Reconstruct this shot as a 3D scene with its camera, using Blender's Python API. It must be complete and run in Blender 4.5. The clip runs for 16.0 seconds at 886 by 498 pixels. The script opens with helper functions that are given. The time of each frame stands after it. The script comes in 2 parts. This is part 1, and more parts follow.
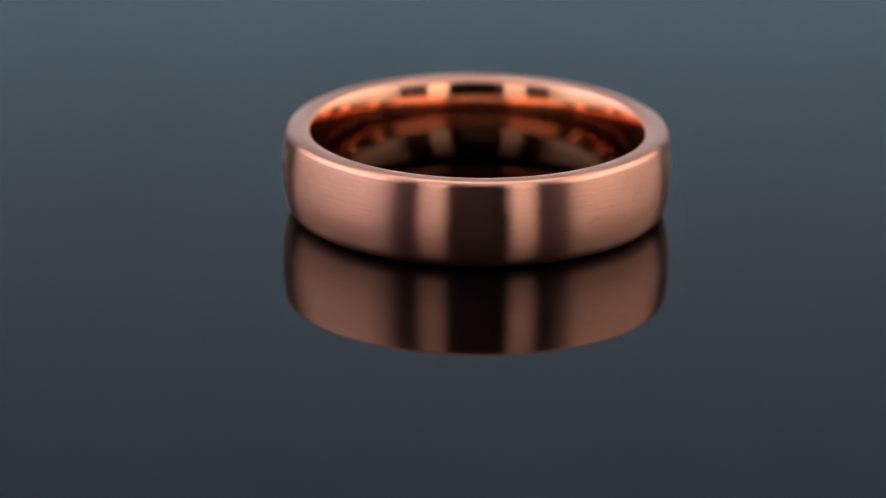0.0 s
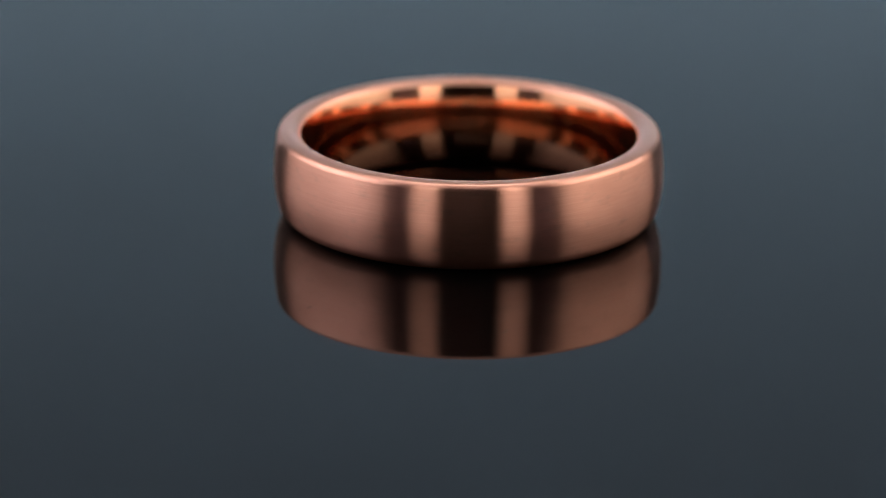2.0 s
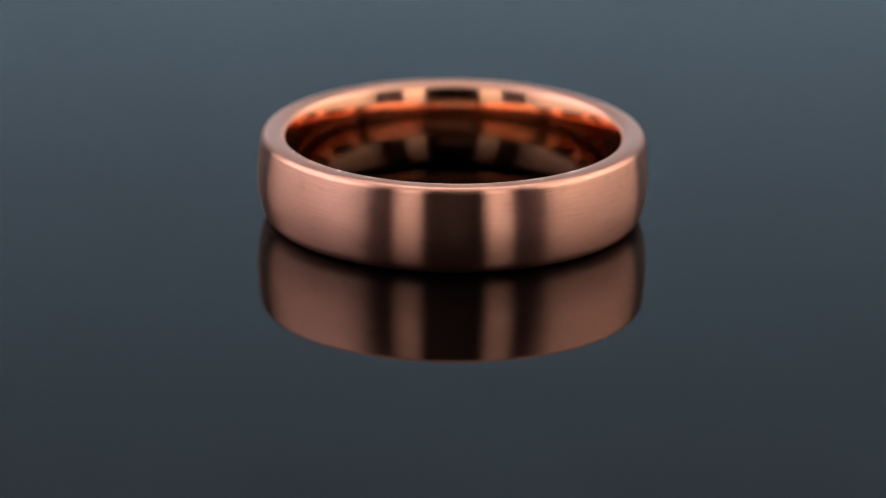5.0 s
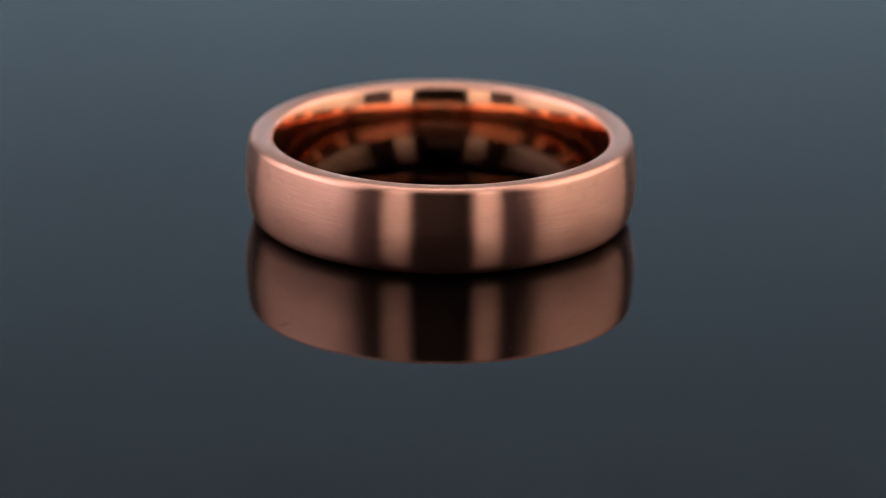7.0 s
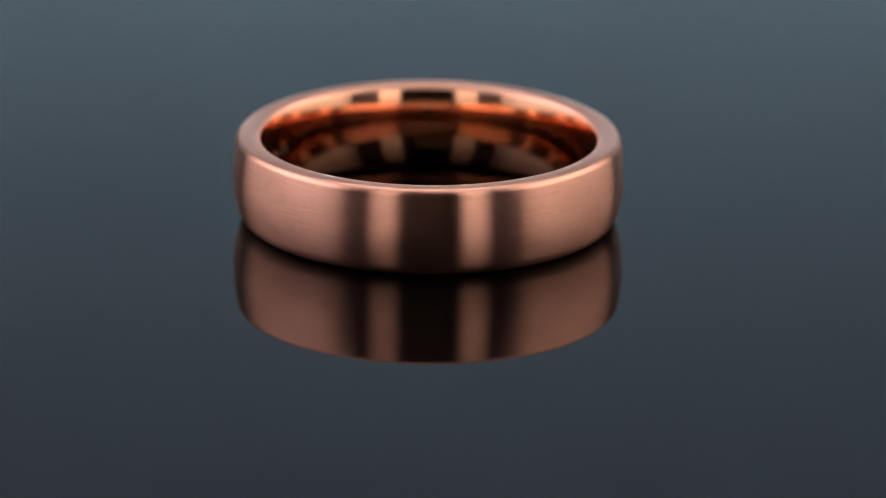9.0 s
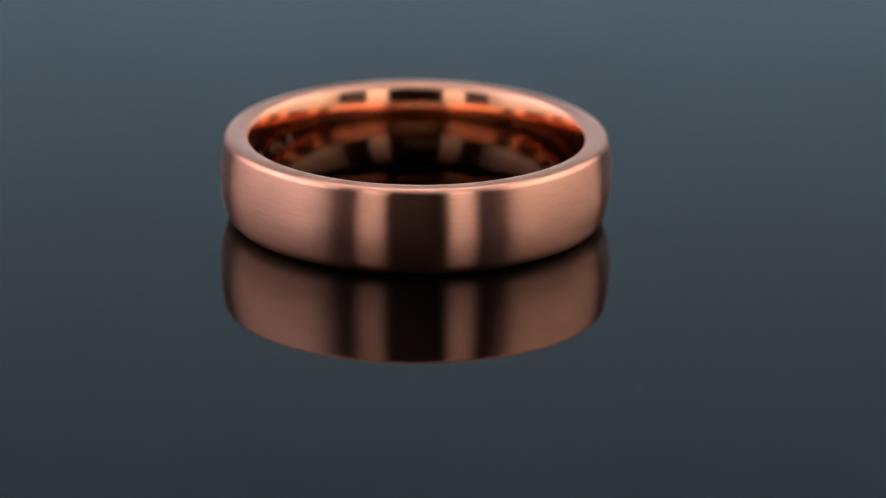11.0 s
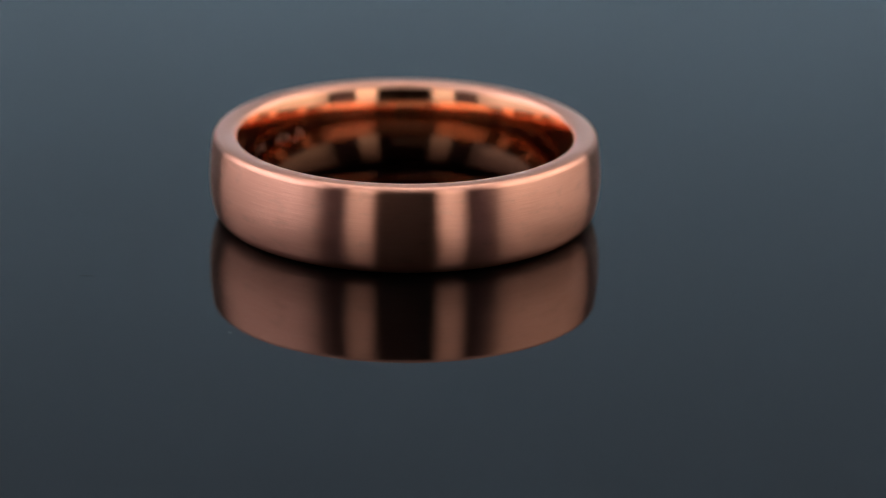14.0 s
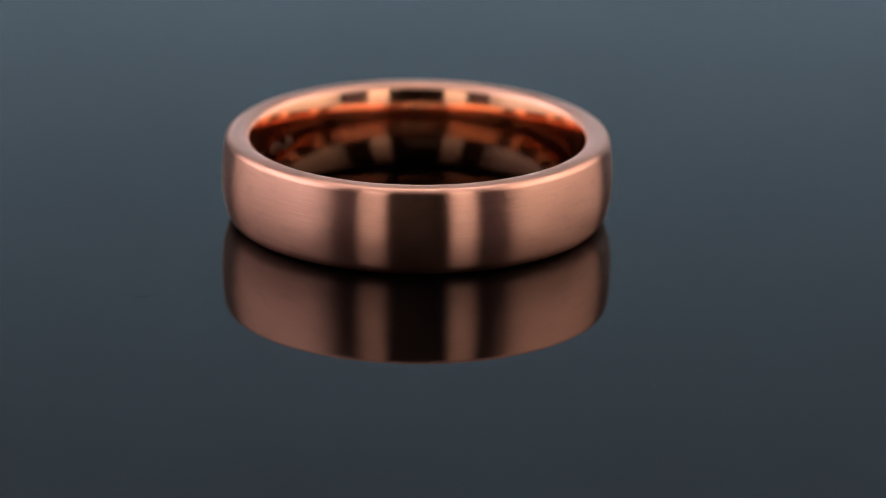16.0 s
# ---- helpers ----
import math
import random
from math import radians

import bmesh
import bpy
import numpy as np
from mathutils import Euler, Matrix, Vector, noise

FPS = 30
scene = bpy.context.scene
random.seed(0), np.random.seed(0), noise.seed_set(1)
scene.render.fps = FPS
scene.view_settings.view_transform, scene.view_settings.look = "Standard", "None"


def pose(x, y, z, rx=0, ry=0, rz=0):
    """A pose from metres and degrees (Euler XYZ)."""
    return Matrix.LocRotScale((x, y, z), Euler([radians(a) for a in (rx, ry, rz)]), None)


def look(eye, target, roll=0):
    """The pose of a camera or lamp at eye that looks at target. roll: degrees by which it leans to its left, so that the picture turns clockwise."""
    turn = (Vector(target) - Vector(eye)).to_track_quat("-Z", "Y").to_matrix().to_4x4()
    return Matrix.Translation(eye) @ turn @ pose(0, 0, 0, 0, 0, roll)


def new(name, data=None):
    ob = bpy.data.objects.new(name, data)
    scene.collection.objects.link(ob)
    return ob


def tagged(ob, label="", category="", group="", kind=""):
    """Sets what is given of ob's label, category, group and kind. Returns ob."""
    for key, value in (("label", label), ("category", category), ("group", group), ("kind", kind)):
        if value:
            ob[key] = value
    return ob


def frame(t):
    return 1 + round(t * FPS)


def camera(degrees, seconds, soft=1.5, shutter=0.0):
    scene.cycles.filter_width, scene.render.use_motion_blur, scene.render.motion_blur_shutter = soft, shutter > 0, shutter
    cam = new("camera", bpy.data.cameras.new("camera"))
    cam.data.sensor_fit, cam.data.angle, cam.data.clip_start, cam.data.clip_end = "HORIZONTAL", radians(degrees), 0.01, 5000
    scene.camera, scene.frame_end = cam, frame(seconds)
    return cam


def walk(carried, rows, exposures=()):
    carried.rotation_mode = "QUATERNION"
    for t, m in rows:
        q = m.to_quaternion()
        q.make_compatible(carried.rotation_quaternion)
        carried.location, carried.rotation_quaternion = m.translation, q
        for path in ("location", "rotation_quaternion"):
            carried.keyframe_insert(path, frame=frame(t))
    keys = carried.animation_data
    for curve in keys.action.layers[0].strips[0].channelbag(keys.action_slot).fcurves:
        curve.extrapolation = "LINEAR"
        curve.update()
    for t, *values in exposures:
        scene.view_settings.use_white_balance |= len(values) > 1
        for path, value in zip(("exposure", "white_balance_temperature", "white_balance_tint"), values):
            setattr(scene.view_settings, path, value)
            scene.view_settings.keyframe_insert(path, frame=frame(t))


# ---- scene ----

MM = 0.001

# ---- camera: a long macro lens on a tripod, aimed down at the plate ----
TILT = radians(18.2)
ROLL = 0.6
EYE = (0.0, -0.300 * math.cos(TILT), 0.300 * math.sin(TILT))
cam = camera(9.486, 16.0, soft=0.88)
cam.data.dof.use_dof = True
cam.data.dof.focus_distance = 0.2952
cam.data.dof.aperture_fstop = 28.0
walk(cam, [(0.0, look(EYE, (0, 0, 0), ROLL)), (16.0, look(EYE, (0, 0, 0), ROLL))], exposures=[(0.0, 0.0), (16.0, 0.0)])

# the turning plate: its axis, speed and the moment at which it turns back
AXIS = Vector((-0.97 * MM, 9.117 * MM, 0.0))
SPEED = 0.1013
TURN_BACK = 13.402
RING_OFF = 3.542 * MM
RING_ANGLE = -0.6308


def turned(t):
    """The plate's turn in radians at t seconds."""
    return -SPEED * (t if t < TURN_BACK else 2 * TURN_BACK - t)


# ---- world: a dark studio, its light comes from the softboxes ----
world = bpy.data.worlds.new("studio_world")
scene.world = world
world.use_nodes = True
world.node_tree.nodes["Background"].inputs[0].default_value = (0.026, 0.022, 0.024, 1)
world.node_tree.nodes["Background"].inputs[1].default_value = 0.3

LEFT_SOFTBOX = (2.05, (0.96, 0.95, 1.03))
RIGHT_SOFTBOX = (1.9, (1.0, 0.93, 0.80))
LEFT_STRIP = (1.55, (1.0, 0.93, 0.84))
RIGHT_STRIP = (2.1, (1.0, 0.93, 0.81))
WARM_PANEL = (0.095, (1.0, 0.62, 0.44))
TOP_SOFTBOX = (1.05, (1.0, 0.96, 0.95))
BACKDROP_FILL = (123.0, (0.885, 1.0, 0.99))


# ---- materials ----
def shader(name):
    m = bpy.data.materials.new(name)
    m.use_nodes = True
    t = m.node_tree
    return m, t, t.nodes["Principled BSDF"]


def node(t, kind, **values):
    n = t.nodes.new(kind)
    for k, v in values.items():
        n.inputs[k.replace("_", " ")].default_value = v
    return n


def plain(name, colour, rough, metal=0.0, scale=60.0, vary=0.25, bump=0.15):
    """A surface with grain at two scales."""
    m, t, b = shader(name)
    co = t.nodes.new("ShaderNodeTexCoord")
    big = node(t, "ShaderNodeTexNoise", Scale=scale * 0.12, Detail=4.0)
    fine = node(t, "ShaderNodeTexNoise", Scale=scale, Detail=6.0)
    for n in (big, fine):
        t.links.new(co.outputs["Object"], n.inputs["Vector"])
    mix = t.nodes.new("ShaderNodeMix")
    mix.data_type = "RGBA"
    mix.inputs["A"].default_value = (*[c * (1 - vary) for c in colour], 1)
    mix.inputs["B"].default_value = (*[min(1, c * (1 + vary)) for c in colour], 1)
    t.links.new(big.outputs[0], mix.inputs["Factor"])
    t.links.new(mix.outputs["Result"], b.inputs["Base Color"])
    r = node(t, "ShaderNodeMapRange", To_Min=rough * 0.85, To_Max=min(1, rough * 1.15))
    t.links.new(fine.outputs[0], r.inputs["Value"])
    t.links.new(r.outputs[0], b.inputs["Roughness"])
    bp = node(t, "ShaderNodeBump", Strength=bump, Distance=0.001)
    t.links.new(fine.outputs[0], bp.inputs["Height"])
    t.links.new(bp.outputs[0], b.inputs["Normal"])
    b.inputs["Metallic"].default_value = metal
    return m


def brushed_gold():
    """Rose gold with a fine satin brushing that runs round the band."""
    m, t, b = shader("brushed_rose_gold")
    co = t.nodes.new("ShaderNodeTexCoord")
    sep = t.nodes.new("ShaderNodeSeparateXYZ")
    t.links.new(co.outputs["Object"], sep.inputs[0])
    ang = t.nodes.new("ShaderNodeMath")
    ang.operation = "ARCTAN2"
    t.links.new(sep.outputs[1], ang.inputs[0])
    t.links.new(sep.outputs[0], ang.inputs[1])

    def strokes(round_scale, up_scale, detail, warp=0.0):
        u = t.nodes.new("ShaderNodeMath")
        u.operation = "MULTIPLY"
        u.inputs[1].default_value = round_scale
        t.links.new(ang.outputs[0], u.inputs[0])
        v = t.nodes.new("ShaderNodeMath")
        v.operation = "MULTIPLY"
        v.inputs[1].default_value = up_scale
        t.links.new(sep.outputs[2], v.inputs[0])
        c = t.nodes.new("ShaderNodeCombineXYZ")
        t.links.new(u.outputs[0], c.inputs[0])
        t.links.new(v.outputs[0], c.inputs[1])
        n = node(t, "ShaderNodeTexNoise", Scale=1.0, Detail=detail, Distortion=warp)
        t.links.new(c.outputs[0], n.inputs["Vector"])
        return n

    fine = strokes(7.0, 11000.0, 1.0)
    coarse = strokes(5.0, 5600.0, 1.5)
    patches = strokes(3.0, 500.0, 3.0)
    scuffs = strokes(9.0, 1800.0, 3.0)

    mix = t.nodes.new("ShaderNodeMix")
    mix.data_type = "RGBA"
    mix.inputs["A"].default_value = (0.84, 0.375, 0.27, 1)
    mix.inputs["B"].default_value = (0.90, 0.445, 0.325, 1)
    t.links.new(coarse.outputs[0], mix.inputs["Factor"])
    # faint handling scuffs
    mark = node(t, "ShaderNodeMapRange", From_Min=0.56, From_Max=0.78, To_Min=0.0, To_Max=0.55)
    t.links.new(scuffs.outputs[0], mark.inputs["Value"])
    worn = t.nodes.new("ShaderNodeMix")
    worn.data_type = "RGBA"
    worn.inputs["B"].default_value = (0.66, 0.33, 0.24, 1)
    t.links.new(mark.outputs[0], worn.inputs["Factor"])
    t.links.new(mix.outputs["Result"], worn.inputs["A"])

    r = node(t, "ShaderNodeMapRange", From_Min=0.3, From_Max=0.7, To_Min=0.295, To_Max=0.34)
    t.links.new(patches.outputs[0], r.inputs["Value"])
    tan = t.nodes.new("ShaderNodeTangent")
    tan.direction_type, tan.axis = "RADIAL", "Z"

    b1 = node(t, "ShaderNodeBump", Strength=0.20, Distance=0.000018)
    t.links.new(fine.outputs[0], b1.inputs["Height"])
    b2 = node(t, "ShaderNodeBump", Strength=0.38, Distance=0.000020)
    t.links.new(coarse.outputs[0], b2.inputs["Height"])
    t.links.new(b1.outputs[0], b2.inputs["Normal"])

    # a narrow sheen across the strokes, and a broader one from the deeper strokes
    lobes = []
    for rough, stretch in ((0.315, 0.72), (0.50, 0.50)):
        g = node(t, "ShaderNodeBsdfAnisotropic", Roughness=rough, Anisotropy=stretch, Rotation=0.0)
        g.distribution = "BECKMANN" if rough < 0.4 else "GGX"
        t.links.new(worn.outputs["Result"], g.inputs["Color"])
        t.links.new(tan.outputs[0], g.inputs["Tangent"])
        t.links.new(b2.outputs[0], g.inputs["Normal"])
        lobes.append(g)
    t.links.new(r.outputs[0], lobes[0].inputs["Roughness"])
    both = t.nodes.new("ShaderNodeMixShader")
    both.inputs[0].default_value = 0.10
    t.links.new(lobes[0].outputs[0], both.inputs[1])
    t.links.new(lobes[1].outputs[0], both.inputs[2])
    t.links.new(both.outputs[0], t.nodes["Material Output"].inputs["Surface"])
    t.nodes.remove(b)
    return m


def polished_gold(name, colour, rough):
    m, t, b = shader(name)
    co = t.nodes.new("ShaderNodeTexCoord")
    n = node(t, "ShaderNodeTexNoise", Scale=500.0, Detail=4.0)
    t.links.new(co.outputs["Object"], n.inputs["Vector"])
    r = node(t, "ShaderNodeMapRange", To_Min=rough * 0.8, To_Max=rough * 1.25)
    t.links.new(n.outputs[0], r.inputs["Value"])
    t.links.new(r.outputs[0], b.inputs["Roughness"])
    b.inputs["Base Color"].default_value = (*colour, 1)
    b.inputs["Metallic"].default_value = 1.0
    return m


def black_acrylic():
    m, t, b = shader("black_gloss_acrylic")
    co = t.nodes.new("ShaderNodeTexCoord")
    smear = node(t, "ShaderNodeTexNoise", Scale=35.0, Detail=5.0, Distortion=0.6)
    grain = node(t, "ShaderNodeTexNoise", Scale=4000.0, Detail=2.0)
    for n in (smear, grain):
        t.links.new(co.outputs["Object"], n.inputs["Vector"])
    r = node(t, "ShaderNodeMapRange", From_Min=0.35, From_Max=0.75, To_Min=0.015, To_Max=0.05)
    t.links.new(smear.outputs[0], r.inputs["Value"])
    t.links.new(r.outputs[0], b.inputs["Roughness"])
    c = t.nodes.new("ShaderNodeMix")
    c.data_type = "RGBA"
    c.inputs["A"].default_value = (0.0004, 0.0004, 0.0005, 1)
    c.inputs["B"].default_value = (0.0010, 0.0011, 0.0012, 1)
    t.links.new(grain.outputs[0], c.inputs["Factor"])
    t.links.new(c.outputs["Result"], b.inputs["Base Color"])
    b.inputs["IOR"].default_value = 1.225
    b.inputs["Specular Tint"].default_value = (1.0, 0.74, 0.80, 1)
    return m


def lit_cloth(name, strength, colour, fade):
    """A softbox's front cloth: it gives light, a little less towards its seams. fade: how far in from them, across and up."""
    m, t, b = shader(name)
    b.inputs["Base Color"].default_value = (0.8, 0.8, 0.8, 1)
    b.inputs["Roughness"].default_value = 0.9
    uv = t.nodes.new("ShaderNodeUVMap")
    sep = t.nodes.new("ShaderNodeSeparateXYZ")
    t.links.new(uv.outputs[0], sep.inputs[0])
    falls = []
    for k in (0, 1):
        a = t.nodes.new("ShaderNodeMath")
        a.operation = "PINGPONG"
        a.inputs[1].default_value = 0.5
        t.links.new(sep.outputs[k], a.inputs[0])
        f = node(t, "ShaderNodeMapRange", From_Min=0.0, From_Max=fade[k], To_Min=0.25, To_Max=1.0)
        f.interpolation_type = "SMOOTHSTEP"
        t.links.new(a.outputs[0], f.inputs["Value"])
        falls.append(f)
    mul = t.nodes.new("ShaderNodeMath")
    mul.operation = "MULTIPLY"
    t.links.new(falls[0].outputs[0], mul.inputs[0])
    t.links.new(falls[1].outputs[0], mul.inputs[1])
    s = t.nodes.new("ShaderNodeMath")
    s.operation = "MULTIPLY"
    s.inputs[1].default_value = strength
    t.links.new(mul.outputs[0], s.inputs[0])
    b.inputs["Emission Color"].default_value = (*colour, 1)
    t.links.new(s.outputs[0], b.inputs["Emission Strength"])
    return m


BRUSHED = brushed_gold()
POLISHED = polished_gold("polished_rose_gold", (0.90, 0.425, 0.25), 0.11)
RIM = polished_gold("polished_rim_gold", (0.91, 0.45, 0.32), 0.36)
FROSTED = plain("laser_frosted_gold", (0.80, 0.48, 0.36), 0.48, 1.0, 3000.0, 0.1, 0.1)
ACRYLIC = black_acrylic()
BLACK_METAL = plain("black_painted_metal", (0.02, 0.02, 0.022), 0.45, 0.0, 300.0)
BLACK_CLOTH = plain("black_softbox_cloth", (0.015, 0.015, 0.017), 0.9, 0.0, 900.0, 0.3, 0.4)
PAPER = plain("grey_backdrop_paper", (0.275, 0.355, 0.442), 0.85, 0.0, 200.0, 0.03, 0.05)
CARD = plain("grey_foam_card", (0.33, 0.27, 0.34), 0.8, 0.0, 150.0, 0.03, 0.05)
TABLE_TOP = plain("dark_table_laminate", (0.03, 0.03, 0.032), 0.5, 0.0, 120.0)
WALL = plain("dark_studio_paint", (0.048, 0.033, 0.034), 0.9, 0.0, 40.0)
FLOOR = plain("dark_studio_floor", (0.05, 0.048, 0.045), 0.7, 0.0, 30.0)
LINT_DARK = plain("dark_lint", (0.008, 0.009, 0.01), 0.9, 0.0, 4000.0)
LINT_PALE = plain("pale_dust", (0.75, 0.75, 0.75), 0.9, 0.0, 4000.0)


# ---- mesh helpers ----
def part(name, bm, material, parent=None, label="", smooth=False):
    me = bpy.data.meshes.new(name)
    bm.normal_update()
    bm.to_mesh(me)
    bm.free()
    me.materials.append(material)
    if smooth:
        me.polygons.foreach_set("use_smooth", [True] * len(me.polygons))
    ob = new(name, me)
    if parent:
        ob.parent = parent
    return tagged(ob, label)


def box(bm, x0, y0, z0, x1, y1, z1, bevel=0.0):
    made = bmesh.ops.create_cube(bm, size=1.0, matrix=Matrix.LocRotScale(((x0 + x1) / 2, (y0 + y1) / 2, (z0 + z1) / 2), None, (x1 - x0, y1 - y0, z1 - z0)))
    if bevel:
        edges = {e for v in made["verts"] for e in v.link_edges}
        bmesh.ops.bevel(bm, geom=list(edges), offset=bevel, segments=2, profile=0.5, affect="EDGES")


def rod(bm, a, b, radius, sides=16):
    a, b = Vector(a), Vector(b)
    d = b - a
    m = Matrix.Translation((a + b) / 2) @ d.to_track_quat("Z", "Y").to_matrix().to_4x4()
    bmesh.ops.create_cone(bm, cap_ends=True, segments=sides, radius1=radius, radius2=radius, depth=d.length, matrix=m)


def lathe(bm, profile, sides, closed=False):
    """Turns (radius, height) pairs round z; a closed profile makes a torus-like skin."""
    rings = [[bm.verts.new((r * math.cos(2 * math.pi * k / sides), r * math.sin(2 * math.pi * k / sides), z)) for k in range(sides)] for r, z in profile]
    pairs = list(zip(rings, rings[1:])) + ([(rings[-1], rings[0])] if closed else [])
    for lo, hi in pairs:
        for k in range(sides):
            j = (k + 1) % sides
            bm.faces.new((lo[k], lo[j], hi[j], hi[k]))
    return rings


def cap(bm, ring, up):
    f = bm.faces.new(ring if up else ring[::-1])
    return f


# ---- the studio that closes the place ----
TABLE_Z = -0.045
FLOOR_Z = TABLE_Z - 0.75


def studio():
    bm = bmesh.new()
    box(bm, -1.9, -2.0, FLOOR_Z - 0.05, 1.9, 1.7, FLOOR_Z)
    tagged(part("floor", bm, FLOOR), "dark matt studio floor under the table", "floor", kind="structure")
    bm = bmesh.new()
    box(bm, -1.9, -2.0, 1.75, 1.9, 1.7, 1.80)
    tagged(part("ceiling", bm, WALL), "dark painted studio ceiling", "ceiling", kind="structure")
    for name, c in (("wall_north", (-1.9, 1.6, 1.9, 1.7)), ("wall_south", (-1.9, -2.0, 1.9, -1.9)),
                    ("wall_west", (-1.9, -1.9, -1.8, 1.6)), ("wall_east", (1.8, -1.9, 1.9, 1.6))):
        bm = bmesh.new()
        box(bm, c[0], c[1], FLOOR_Z, c[2], c[3], 1.75)
        tagged(part(name, bm, WALL), "dark matt painted studio wall", "wall", kind="structure")


def table():
    root = tagged(new("table"), "dark laminate table under the turntable", "table")
    root.location = (0, 0.05, FLOOR_Z)
    h = TABLE_Z - FLOOR_Z
    bm = bmesh.new()
    box(bm, -0.78, -0.30, h - 0.03, 0.78, 0.62, h, 0.003)
    part("tabletop", bm, TABLE_TOP, root)
    for x in (-0.72, 0.72):
        for y in (-0.25, 0.57):
            bm = bmesh.new()
            box(bm, x - 0.02, y - 0.02, 0, x + 0.02, y + 0.02, h - 0.03, 0.002)
            part("leg", bm, BLACK_METAL, root)


# ---- lights of the set ----
def softbox(name, label, width, height, light, m, fade, foot=None, reach=0.26):
    """A softbox whose cloth faces local -y; m places the middle of its cloth; foot: the height on which its stand rests."""
    root = tagged(new(name), label, "softbox", "softboxes round the turntable")
    root.matrix_world = m
    w, h, deep = width / 2, height / 2, 0.09
    bm = bmesh.new()
    uv = bm.loops.layers.uv.new("UVMap")
    v = [bm.verts.new(c) for c in ((-w, 0, -h), (w, 0, -h), (w, 0, h), (-w, 0, h))]
    f = bm.faces.new(v)
    for loop, c in zip(f.loops, ((0, 0), (1, 0), (1, 1), (0, 1))):
        loop[uv].uv = c
    part("diffuser", bm, lit_cloth(name + "_cloth", light[0], light[1], fade), root, "glowing white front cloth")
    bm = bmesh.new()
    back = 0.35
    front = [bm.verts.new(c) for c in ((-w - .004, -0.004, -h - .004), (w + .004, -0.004, -h - .004), (w + .004, -0.004, h + .004), (-w - .004, -0.004, h + .004))]
    rear = [bm.verts.new((c.co.x * back, deep, c.co.z * back)) for c in front]
    for k in range(4):
        bm.faces.new((front[k], rear[k], rear[(k + 1) % 4], front[(k + 1) % 4]))
    bm.faces.new(rear)
    bmesh.ops.recalc_face_normals(bm, faces=bm.faces)
    part("housing", bm, BLACK_CLOTH, root, "black cloth housing")
    bm = bmesh.new()
    rod(bm, (0, deep - 0.002, 0), (0, deep + 0.10, 0), 0.035, 24)
    part("lamp_head", bm, BLACK_METAL, root, "", True)
    if foot is not None:
        bottom = foot - m.translation.z
        bm = bmesh.new()
        rod(bm, (0, deep + 0.06, bottom + 0.02), (0, deep + 0.06, -0.02), 0.012)
        part("pole", bm, BLACK_METAL, root, "", True)
        for k in range(3):
            a = radians(90 + 120 * k)
            bm = bmesh.new()
            rod(bm, (0, deep + 0.06, bottom + reach), (reach * math.cos(a), deep + 0.06 + reach * math.sin(a), bottom + 0.007), 0.008)
            part("leg", bm, BLACK_METAL, root, "", True)
    return root


def lights():
    softbox("softbox", "large glowing softbox with a slightly cool white cloth", 0.64, 0.56, LEFT_SOFTBOX, pose(-0.34, 0.045, 0.275, 0, 0, 90), (0.28, 0.44), TABLE_Z, 0.15)
    softbox("softbox", "large glowing softbox with a slightly warm white cloth", 0.62, 0.56, RIGHT_SOFTBOX, pose(0.34, 0.078, 0.275, 0, 0, -90), (0.20, 0.44), TABLE_Z, 0.15)
    softbox("strip_softbox", "narrow glowing strip softbox beside the camera", 0.104, 0.44, LEFT_STRIP, pose(-0.167, -0.331, 0.245, 0, 0, 180 - 27), (0.02, 0.44), FLOOR_Z)
    softbox("strip_softbox", "brighter narrow strip softbox beside the camera", 0.100, 0.44, RIGHT_STRIP, pose(0.177, -0.327, 0.245, 0, 0, 180 + 27), (0.02, 0.44), FLOOR_Z)
    softbox("light_panel", "small dim warm light panel behind the camera", 0.23, 0.075, WARM_PANEL, pose(-0.018, -0.50, 0.262, 0, 0, 180 - 6), (0.1, 0.1), FLOOR_Z)
    softbox("overhead_softbox", "dim overhead softbox hung above the turntable", 0.56, 0.44, TOP_SOFTBOX, pose(0, 0.20, 0.58, 90, 0, 0), (0.15, 0.15))
    # bar from which the overhead softbox hangs
    bm = bmesh.new()
    rod(bm, (0, 0.20, 0.76), (0, 0.20, 1.75), 0.012)
    tagged(part("ceiling_pole", bm, BLACK_METAL, None, "", True), "black steel pole that carries the overhead softbox", "pole")


def added_card(x, y, turn):
    """An unseen pale card on a pole, added to lighten the gap between two softboxes; its face looks along local -y."""
    root = tagged(new("added_card"), "unseen pale grey foam card on a thin black stand, added as fill", "bounce card", "bounce cards beside the camera")
    root.matrix_world = pose(x, y, FLOOR_Z, 0, 0, turn)
    z = -FLOOR_Z
    bm = bmesh.new()
    box(bm, -0.085, 0.0, z - 0.02, 0.085, 0.005, z + 0.50, 0.001)
    part("card", bm, CARD, root, "pale grey foam card")
    bm = bmesh.new()
    rod(bm, (0, 0.013, 0.01), (0, 0.013, z + 0.30), 0.008)
    part("pole", bm, BLACK_METAL, root, "", True)
    bm = bmesh.new()
    rings = lathe(bm, [(0.10, 0.0), (0.10, 0.008), (0.095, 0.012)], 48)
    cap(bm, rings[0], False), cap(bm, rings[-1], True)
    bmesh.ops.translate(bm, vec=(0, 0.013, 0), verts=bm.verts)
    part("base_plate", bm, BLACK_METAL, root)


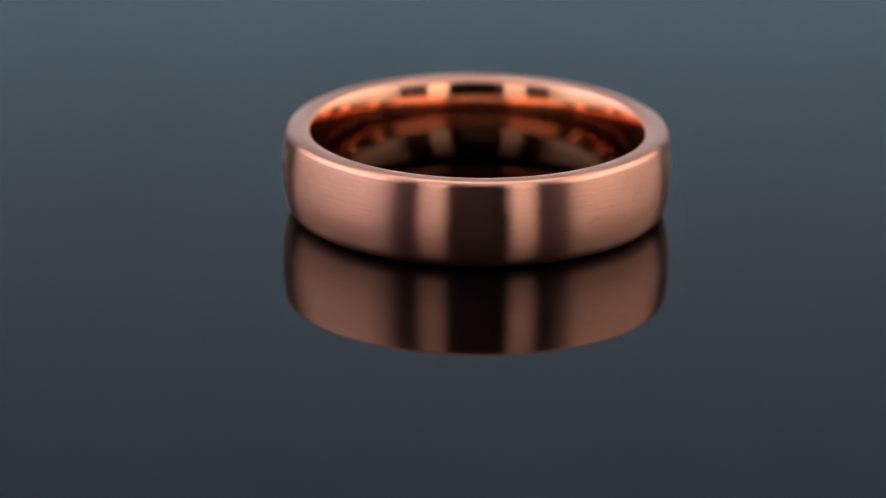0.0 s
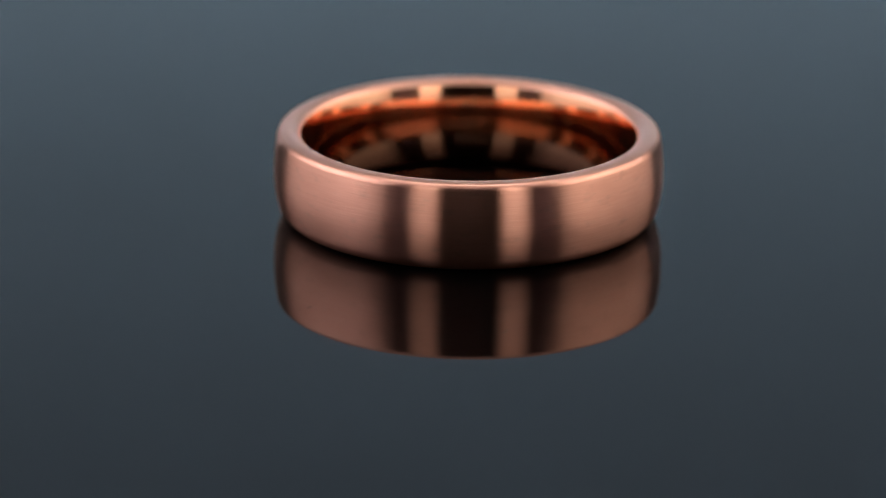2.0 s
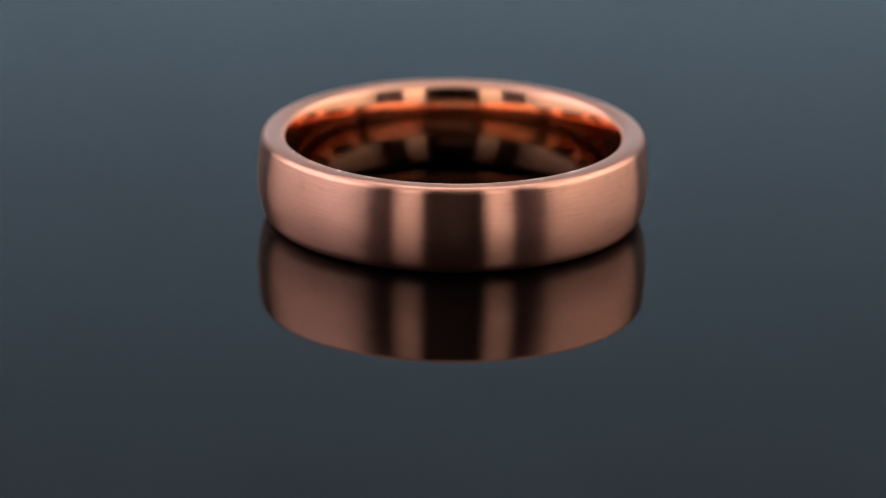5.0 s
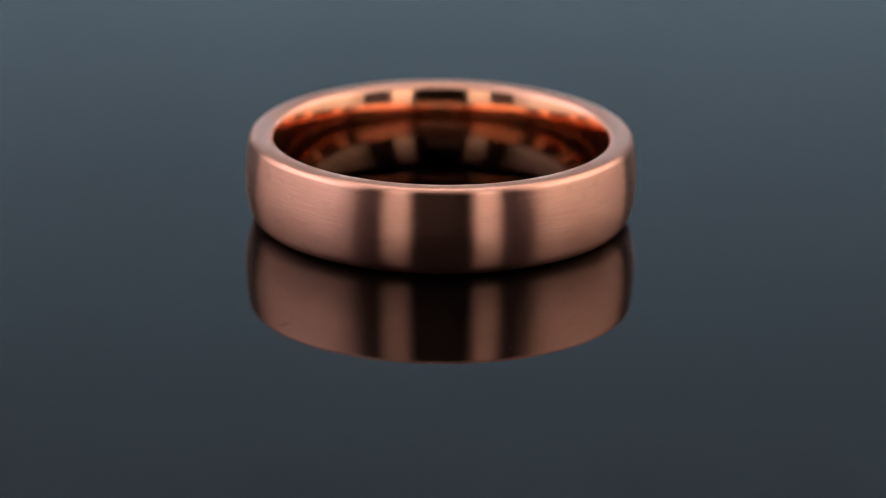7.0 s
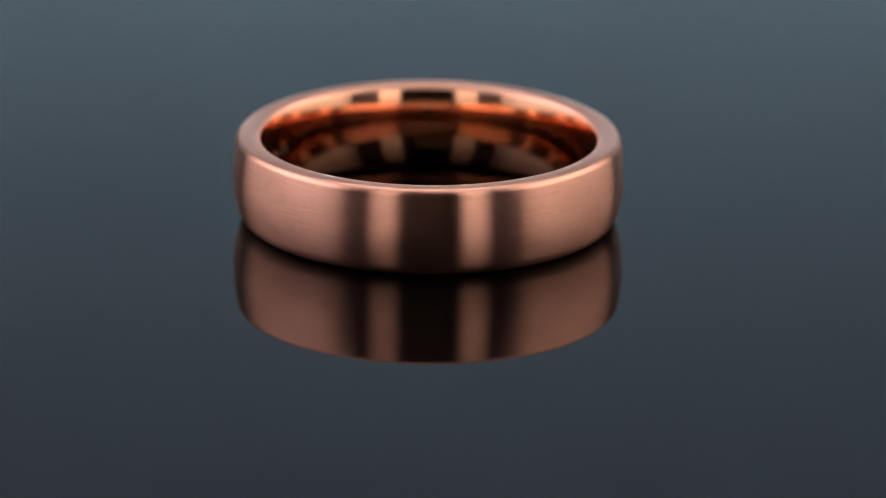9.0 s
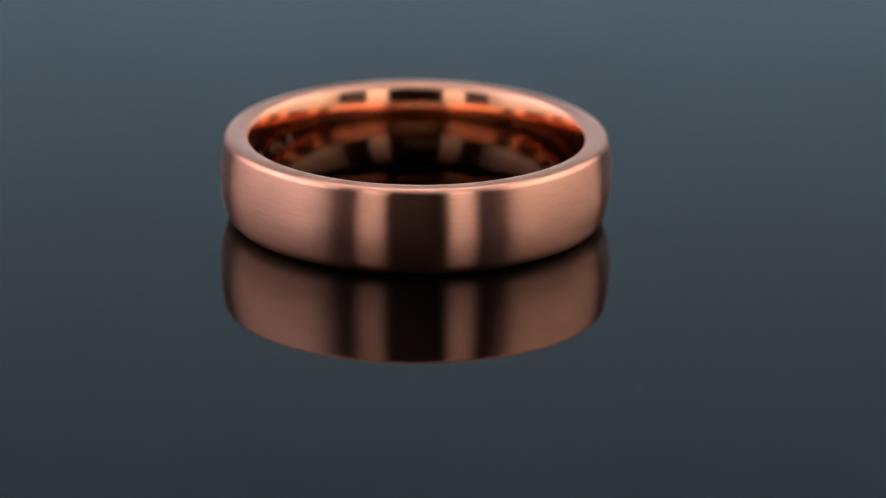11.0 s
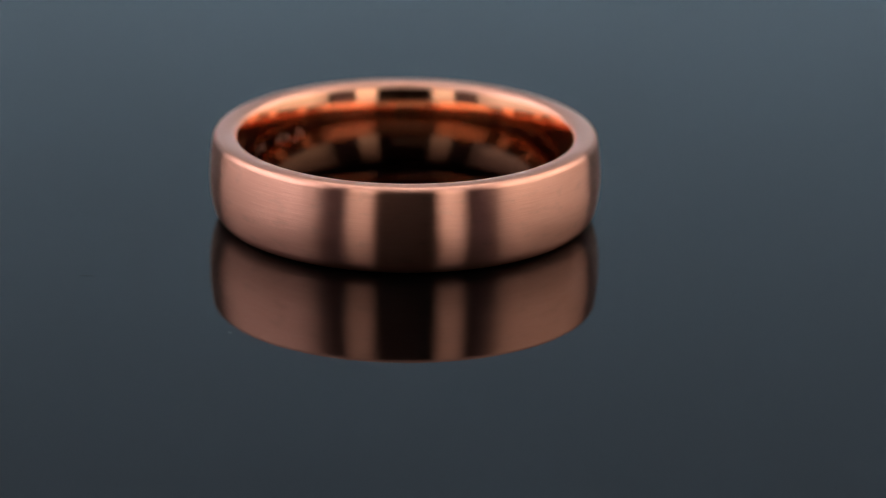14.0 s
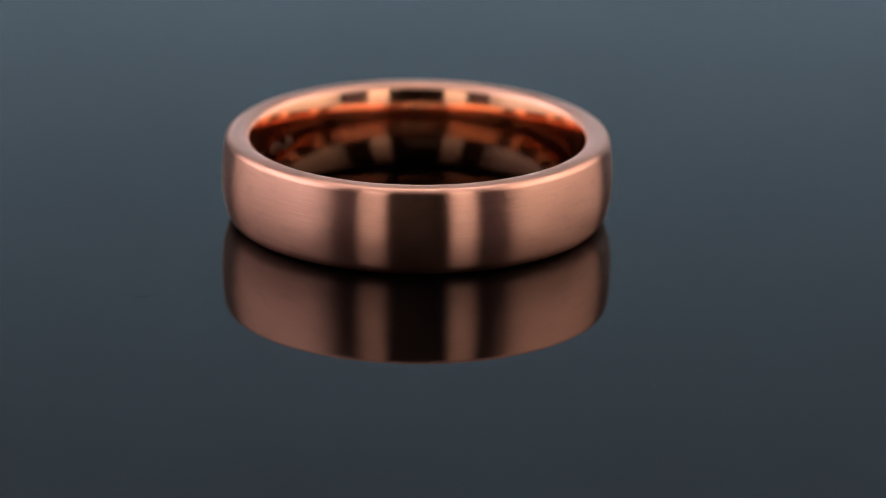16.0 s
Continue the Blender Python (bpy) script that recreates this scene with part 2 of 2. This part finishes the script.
def backdrop():
    bm = bmesh.new()
    box(bm, -0.75, 0.60, TABLE_Z, 0.75, 0.606, 0.75)
    tagged(part("backdrop", bm, PAPER), "blue-grey paper backdrop behind the turntable", "backdrop", kind="structure")
    # added blocker, out of view: hides the bar's glow, darkens the ring's edges
    bm = bmesh.new()
    box(bm, -0.32, 0.300, TABLE_Z, 0.32, 0.304, 0.034, 0.001)
    box(bm, -0.10, 0.290, TABLE_Z, 0.10, 0.340, TABLE_Z + 0.006, 0.001)
    tagged(part("added_flag", bm, BLACK_CLOTH), "unseen low black card, added to keep the light bar off the ring", "flag card")
    # added lamp, out of view: gives the backdrop its upward falloff
    root = tagged(new("backdrop_fill"), "unseen low light bar, added to wash the backdrop from below", "light bar")
    root.location = (0, 0.528, TABLE_Z)
    bm = bmesh.new()
    box(bm, -0.51, -0.02, 0, 0.51, 0.0, 0.04, 0.002)
    part("housing", bm, BLACK_METAL, root)
    bm = bmesh.new()
    uv = bm.loops.layers.uv.new("UVMap")
    f = bm.faces.new([bm.verts.new(c) for c in ((-0.50, 0.003, 0.006), (-0.50, 0.003, 0.036), (0.50, 0.003, 0.036), (0.50, 0.003, 0.006))])
    for loop, c in zip(f.loops, ((0, 0), (0, 1), (1, 1), (1, 0))):
        loop[uv].uv = c
    part("diffuser", bm, lit_cloth("backdrop_fill_cover", BACKDROP_FILL[0], BACKDROP_FILL[1], (0.1, 0.1)), root, "glowing cool white cover")


# ---- turntable ----
def turntable_base():
    root = tagged(new("turntable"), "low black motor turntable under the gloss plate", "turntable")
    root.location = (AXIS.x, AXIS.y, TABLE_Z)
    top = -0.006 - TABLE_Z
    bm = bmesh.new()
    rings = lathe(bm, [(0.088, 0.0), (0.090, 0.002), (0.090, top - 0.012), (0.086, top - 0.008)], 96)
    cap(bm, rings[0], False), cap(bm, rings[-1], True)
    part("body", bm, BLACK_METAL, root, "", True)
    bm = bmesh.new()
    rings = lathe(bm, [(0.03, top - 0.008), (0.03, top)], 48)
    cap(bm, rings[0], False), cap(bm, rings[-1], True)
    part("hub", bm, BLACK_METAL, root)


def plate():
    root = tagged(new("turntable_plate"), "round black mirror-gloss acrylic plate that turns slowly", "turntable plate")
    root.location = AXIS
    bm = bmesh.new()
    r = 0.19
    rings = lathe(bm, [(r - 0.001, -0.006), (r, -0.005), (r, -0.001), (r - 0.001, 0.0)], 160)
    cap(bm, rings[0], False), cap(bm, rings[-1], True)
    part("disc", bm, ACRYLIC, root)

    def crumb(radius, angle, size, material, name, label, stretch=1.0, lean=0.0):
        bm = bmesh.new()
        bmesh.ops.create_icosphere(bm, subdivisions=1, radius=size)
        for v in bm.verts:
            v.co += Vector((random.uniform(-.25, .25), random.uniform(-.25, .25), random.uniform(-.2, .2))) * size
            v.co.x *= stretch
            v.co.z *= 0.5
        lift = -min(v.co.z for v in bm.verts)
        bmesh.ops.transform(bm, matrix=pose(radius * math.cos(angle), radius * math.sin(angle), lift, 0, 0, lean), verts=bm.verts)
        part(name, bm, material, root, label)

    def fibre(radius, angle, length, lean):
        """A bent thread of lint, in short joined pieces."""
        bm = bmesh.new()
        last = None
        for k in range(7):
            u = k / 6 - 0.5
            p = Vector((u * length, 0.10 * length * math.sin(3.0 * u + 0.4), 0.010 * MM))
            if last:
                rod(bm, last, p, 0.009 * MM, 6)
            last = p
        bmesh.ops.transform(bm, matrix=pose(radius * math.cos(angle), radius * math.sin(angle), 0, 0, 0, lean), verts=bm.verts)
        part("lint_fibre", bm, LINT_DARK, root, "dark bent thread of lint")

    crumb(26.11 * MM, -0.6834, 0.022 * MM, LINT_PALE, "dust_speck", "tiny pale speck of dust")
    crumb(33.82 * MM, -0.1152, 0.020 * MM, LINT_PALE, "dust_speck", "tiny pale speck of dust")
    fibre(23.66 * MM, -1.1828, 0.75 * MM, 62)
    fibre(20.5 * MM, -1.68, 0.35 * MM, 40)


# ---- the ring ----
RING_H = 5.165 * MM
POLISH_FROM = 0.76
OUTER = 11.12 * MM
ARC = 18
SPLIT = 10 + 3 * ARC // 4


def ring():
    root = tagged(new("ring"), "rose gold wedding band, satin brushed outside, polished inside", "ring")
    h = RING_H / 2
    sides = 256

    # outside: a gently domed face, a tight shoulder, a slightly domed rim and its round fall into the bore
    def half(rad, high, sag, n_face=10, n_arc=ARC):
        pts, steep, arc = [], radians(74), 0.45 * MM
        lean = 2 * sag / (h - high)
        a0 = math.atan(lean * high / rad)
        swell = 0.05 * MM
        middle = h - swell - high * math.sin(steep)
        flat = middle + high * math.sin(a0)
        for k in range(n_face + 1):
            z = flat * k / n_face
            pts.append((OUTER - sag * (z / flat) ** 2, z))
        cx = OUTER - sag - rad * math.cos(a0)
        for k in range(1, n_arc + 1):
            a = a0 + (steep - a0) * k / n_arc
            pts.append((cx + rad * math.cos(a), middle + high * math.sin(a)))
        edge = pts[-1]
        stop = math.atan(bore_lean(POLISH_FROM))
        r0 = bore_radius(POLISH_FROM) + arc * (math.cos(stop) - math.cos(steep))
        for k in range(1, 7):
            u = k / 6
            pts.append((edge[0] + (r0 - edge[0]) * u, edge[1] + 4 * swell * u * (1 - u)))
        for k in range(1, n_arc + 1):
            a = steep + (stop - steep) * k / n_arc
            pts.append((r0 - arc * (math.cos(a) - math.cos(steep)), edge[1] - arc * (math.sin(steep) - math.sin(a))))
        return pts

    up = half(0.50 * MM, 0.42 * MM, 0.17 * MM)
    low = [(r, -z) for r, z in half(0.95 * MM, 1.15 * MM, 0.30 * MM)[:0:-1]]
    bm = bmesh.new()
    lathe(bm, [(r, z + h) for r, z in low[ARC:] + up[:SPLIT + 1]], sides)
    part("outer_band", bm, BRUSHED, root, "satin brushed rose gold face", True)

    # the rim: brighter than the face, from high on the shoulder to the fall into the bore
    bm = bmesh.new()
    lathe(bm, [(r, z + h) for r, z in up[SPLIT:]], sides)
    part("rim", bm, RIM, root, "softly polished rose gold rim", True)

    # inside: a comfort-fit bore, bowed inwards, polished
    end = up[-1]
    bore = []
    n = 40
    for k in range(n + 1):
        u = POLISH_FROM * (1 - 2 * k / n)
        bore.append((bore_radius(u), (end[1] if u > 0 else -low[0][1]) * u / POLISH_FROM + h))
    bm = bmesh.new()
    lathe(bm, bore + [(r, z + h) for r, z in low[1:ARC + 1]], sides)
    part("inner_sleeve", bm, POLISHED, root, "mirror polished rose gold bore", True)

    # engraving in the bore: small frosted marks, too small to read
    marks = ((205, 0.10, 0.55, 12), (208, 0.09, 0.75, -18), (211.5, 0.16, 0.40, 30), (215, 0.08, 0.70, 8), (218, 0.14, 0.45, -25),
             (226, 0.10, 0.60, 15), (228.5, 0.18, 0.35, -10), (231, 0.09, 0.70, 20))
    for deg, wide, tall, lean in marks:
        bm = bmesh.new()
        span = wide * MM / (9.3 * MM)
        slope = math.tan(radians(lean)) / (9.3 * MM)
        grid = []
        for i in range(5):
            col = []
            for j in range(5):
                z = h + 0.2 * MM + tall * MM * (j / 4 - 0.5)
                a = radians(deg) + span * (i / 4 - 0.5) * (1 + 0.5 * math.sin(deg + 2.0 * j)) + slope * (z - h)
                r = bore_radius((z - h) / end[1] * POLISH_FROM) - 0.004 * MM
                col.append(bm.verts.new((r * math.cos(a), r * math.sin(a), z)))
            grid.append(col)
        for i in range(4):
            for j in range(4):
                bm.faces.new((grid[i][j], grid[i][j + 1], grid[i + 1][j + 1], grid[i + 1][j]))
        part("engraved_mark", bm, FROSTED, root, "frosted laser engraved mark", True)
    return root


def bore_radius(u):
    """The bore's radius; u runs from -1 at its foot to 1 at its head."""
    return (9.31 + 0.56 * abs(u) ** 2.5) * MM


def bore_lean(u):
    return 0.56 * 2.5 * u ** 1.5 * MM / (RING_H / 2)


studio()
table()
lights()
added_card(-0.341, -0.366, 137)
added_card(0.345, -0.362, -137)
backdrop()
turntable_base()
plate()
ring()


def motions():
    times = [0.5 * k for k in range(27)] + [13.2, 13.393, 13.6] + [14.0 + 0.5 * k for k in range(5)]
    disc, band = bpy.data.objects["turntable_plate"], bpy.data.objects["ring"]
    walk(disc, [(t, Matrix.Translation(AXIS) @ Matrix.Rotation(turned(t), 4, "Z")) for t in times])
    rows = []
    for t in times:
        a = RING_ANGLE + turned(t)
        place = AXIS + Vector((RING_OFF * math.cos(a), RING_OFF * math.sin(a), 0))
        rows.append((t, Matrix.Translation(place) @ Matrix.Rotation(turned(t), 4, "Z")))
    walk(band, rows)


motions()
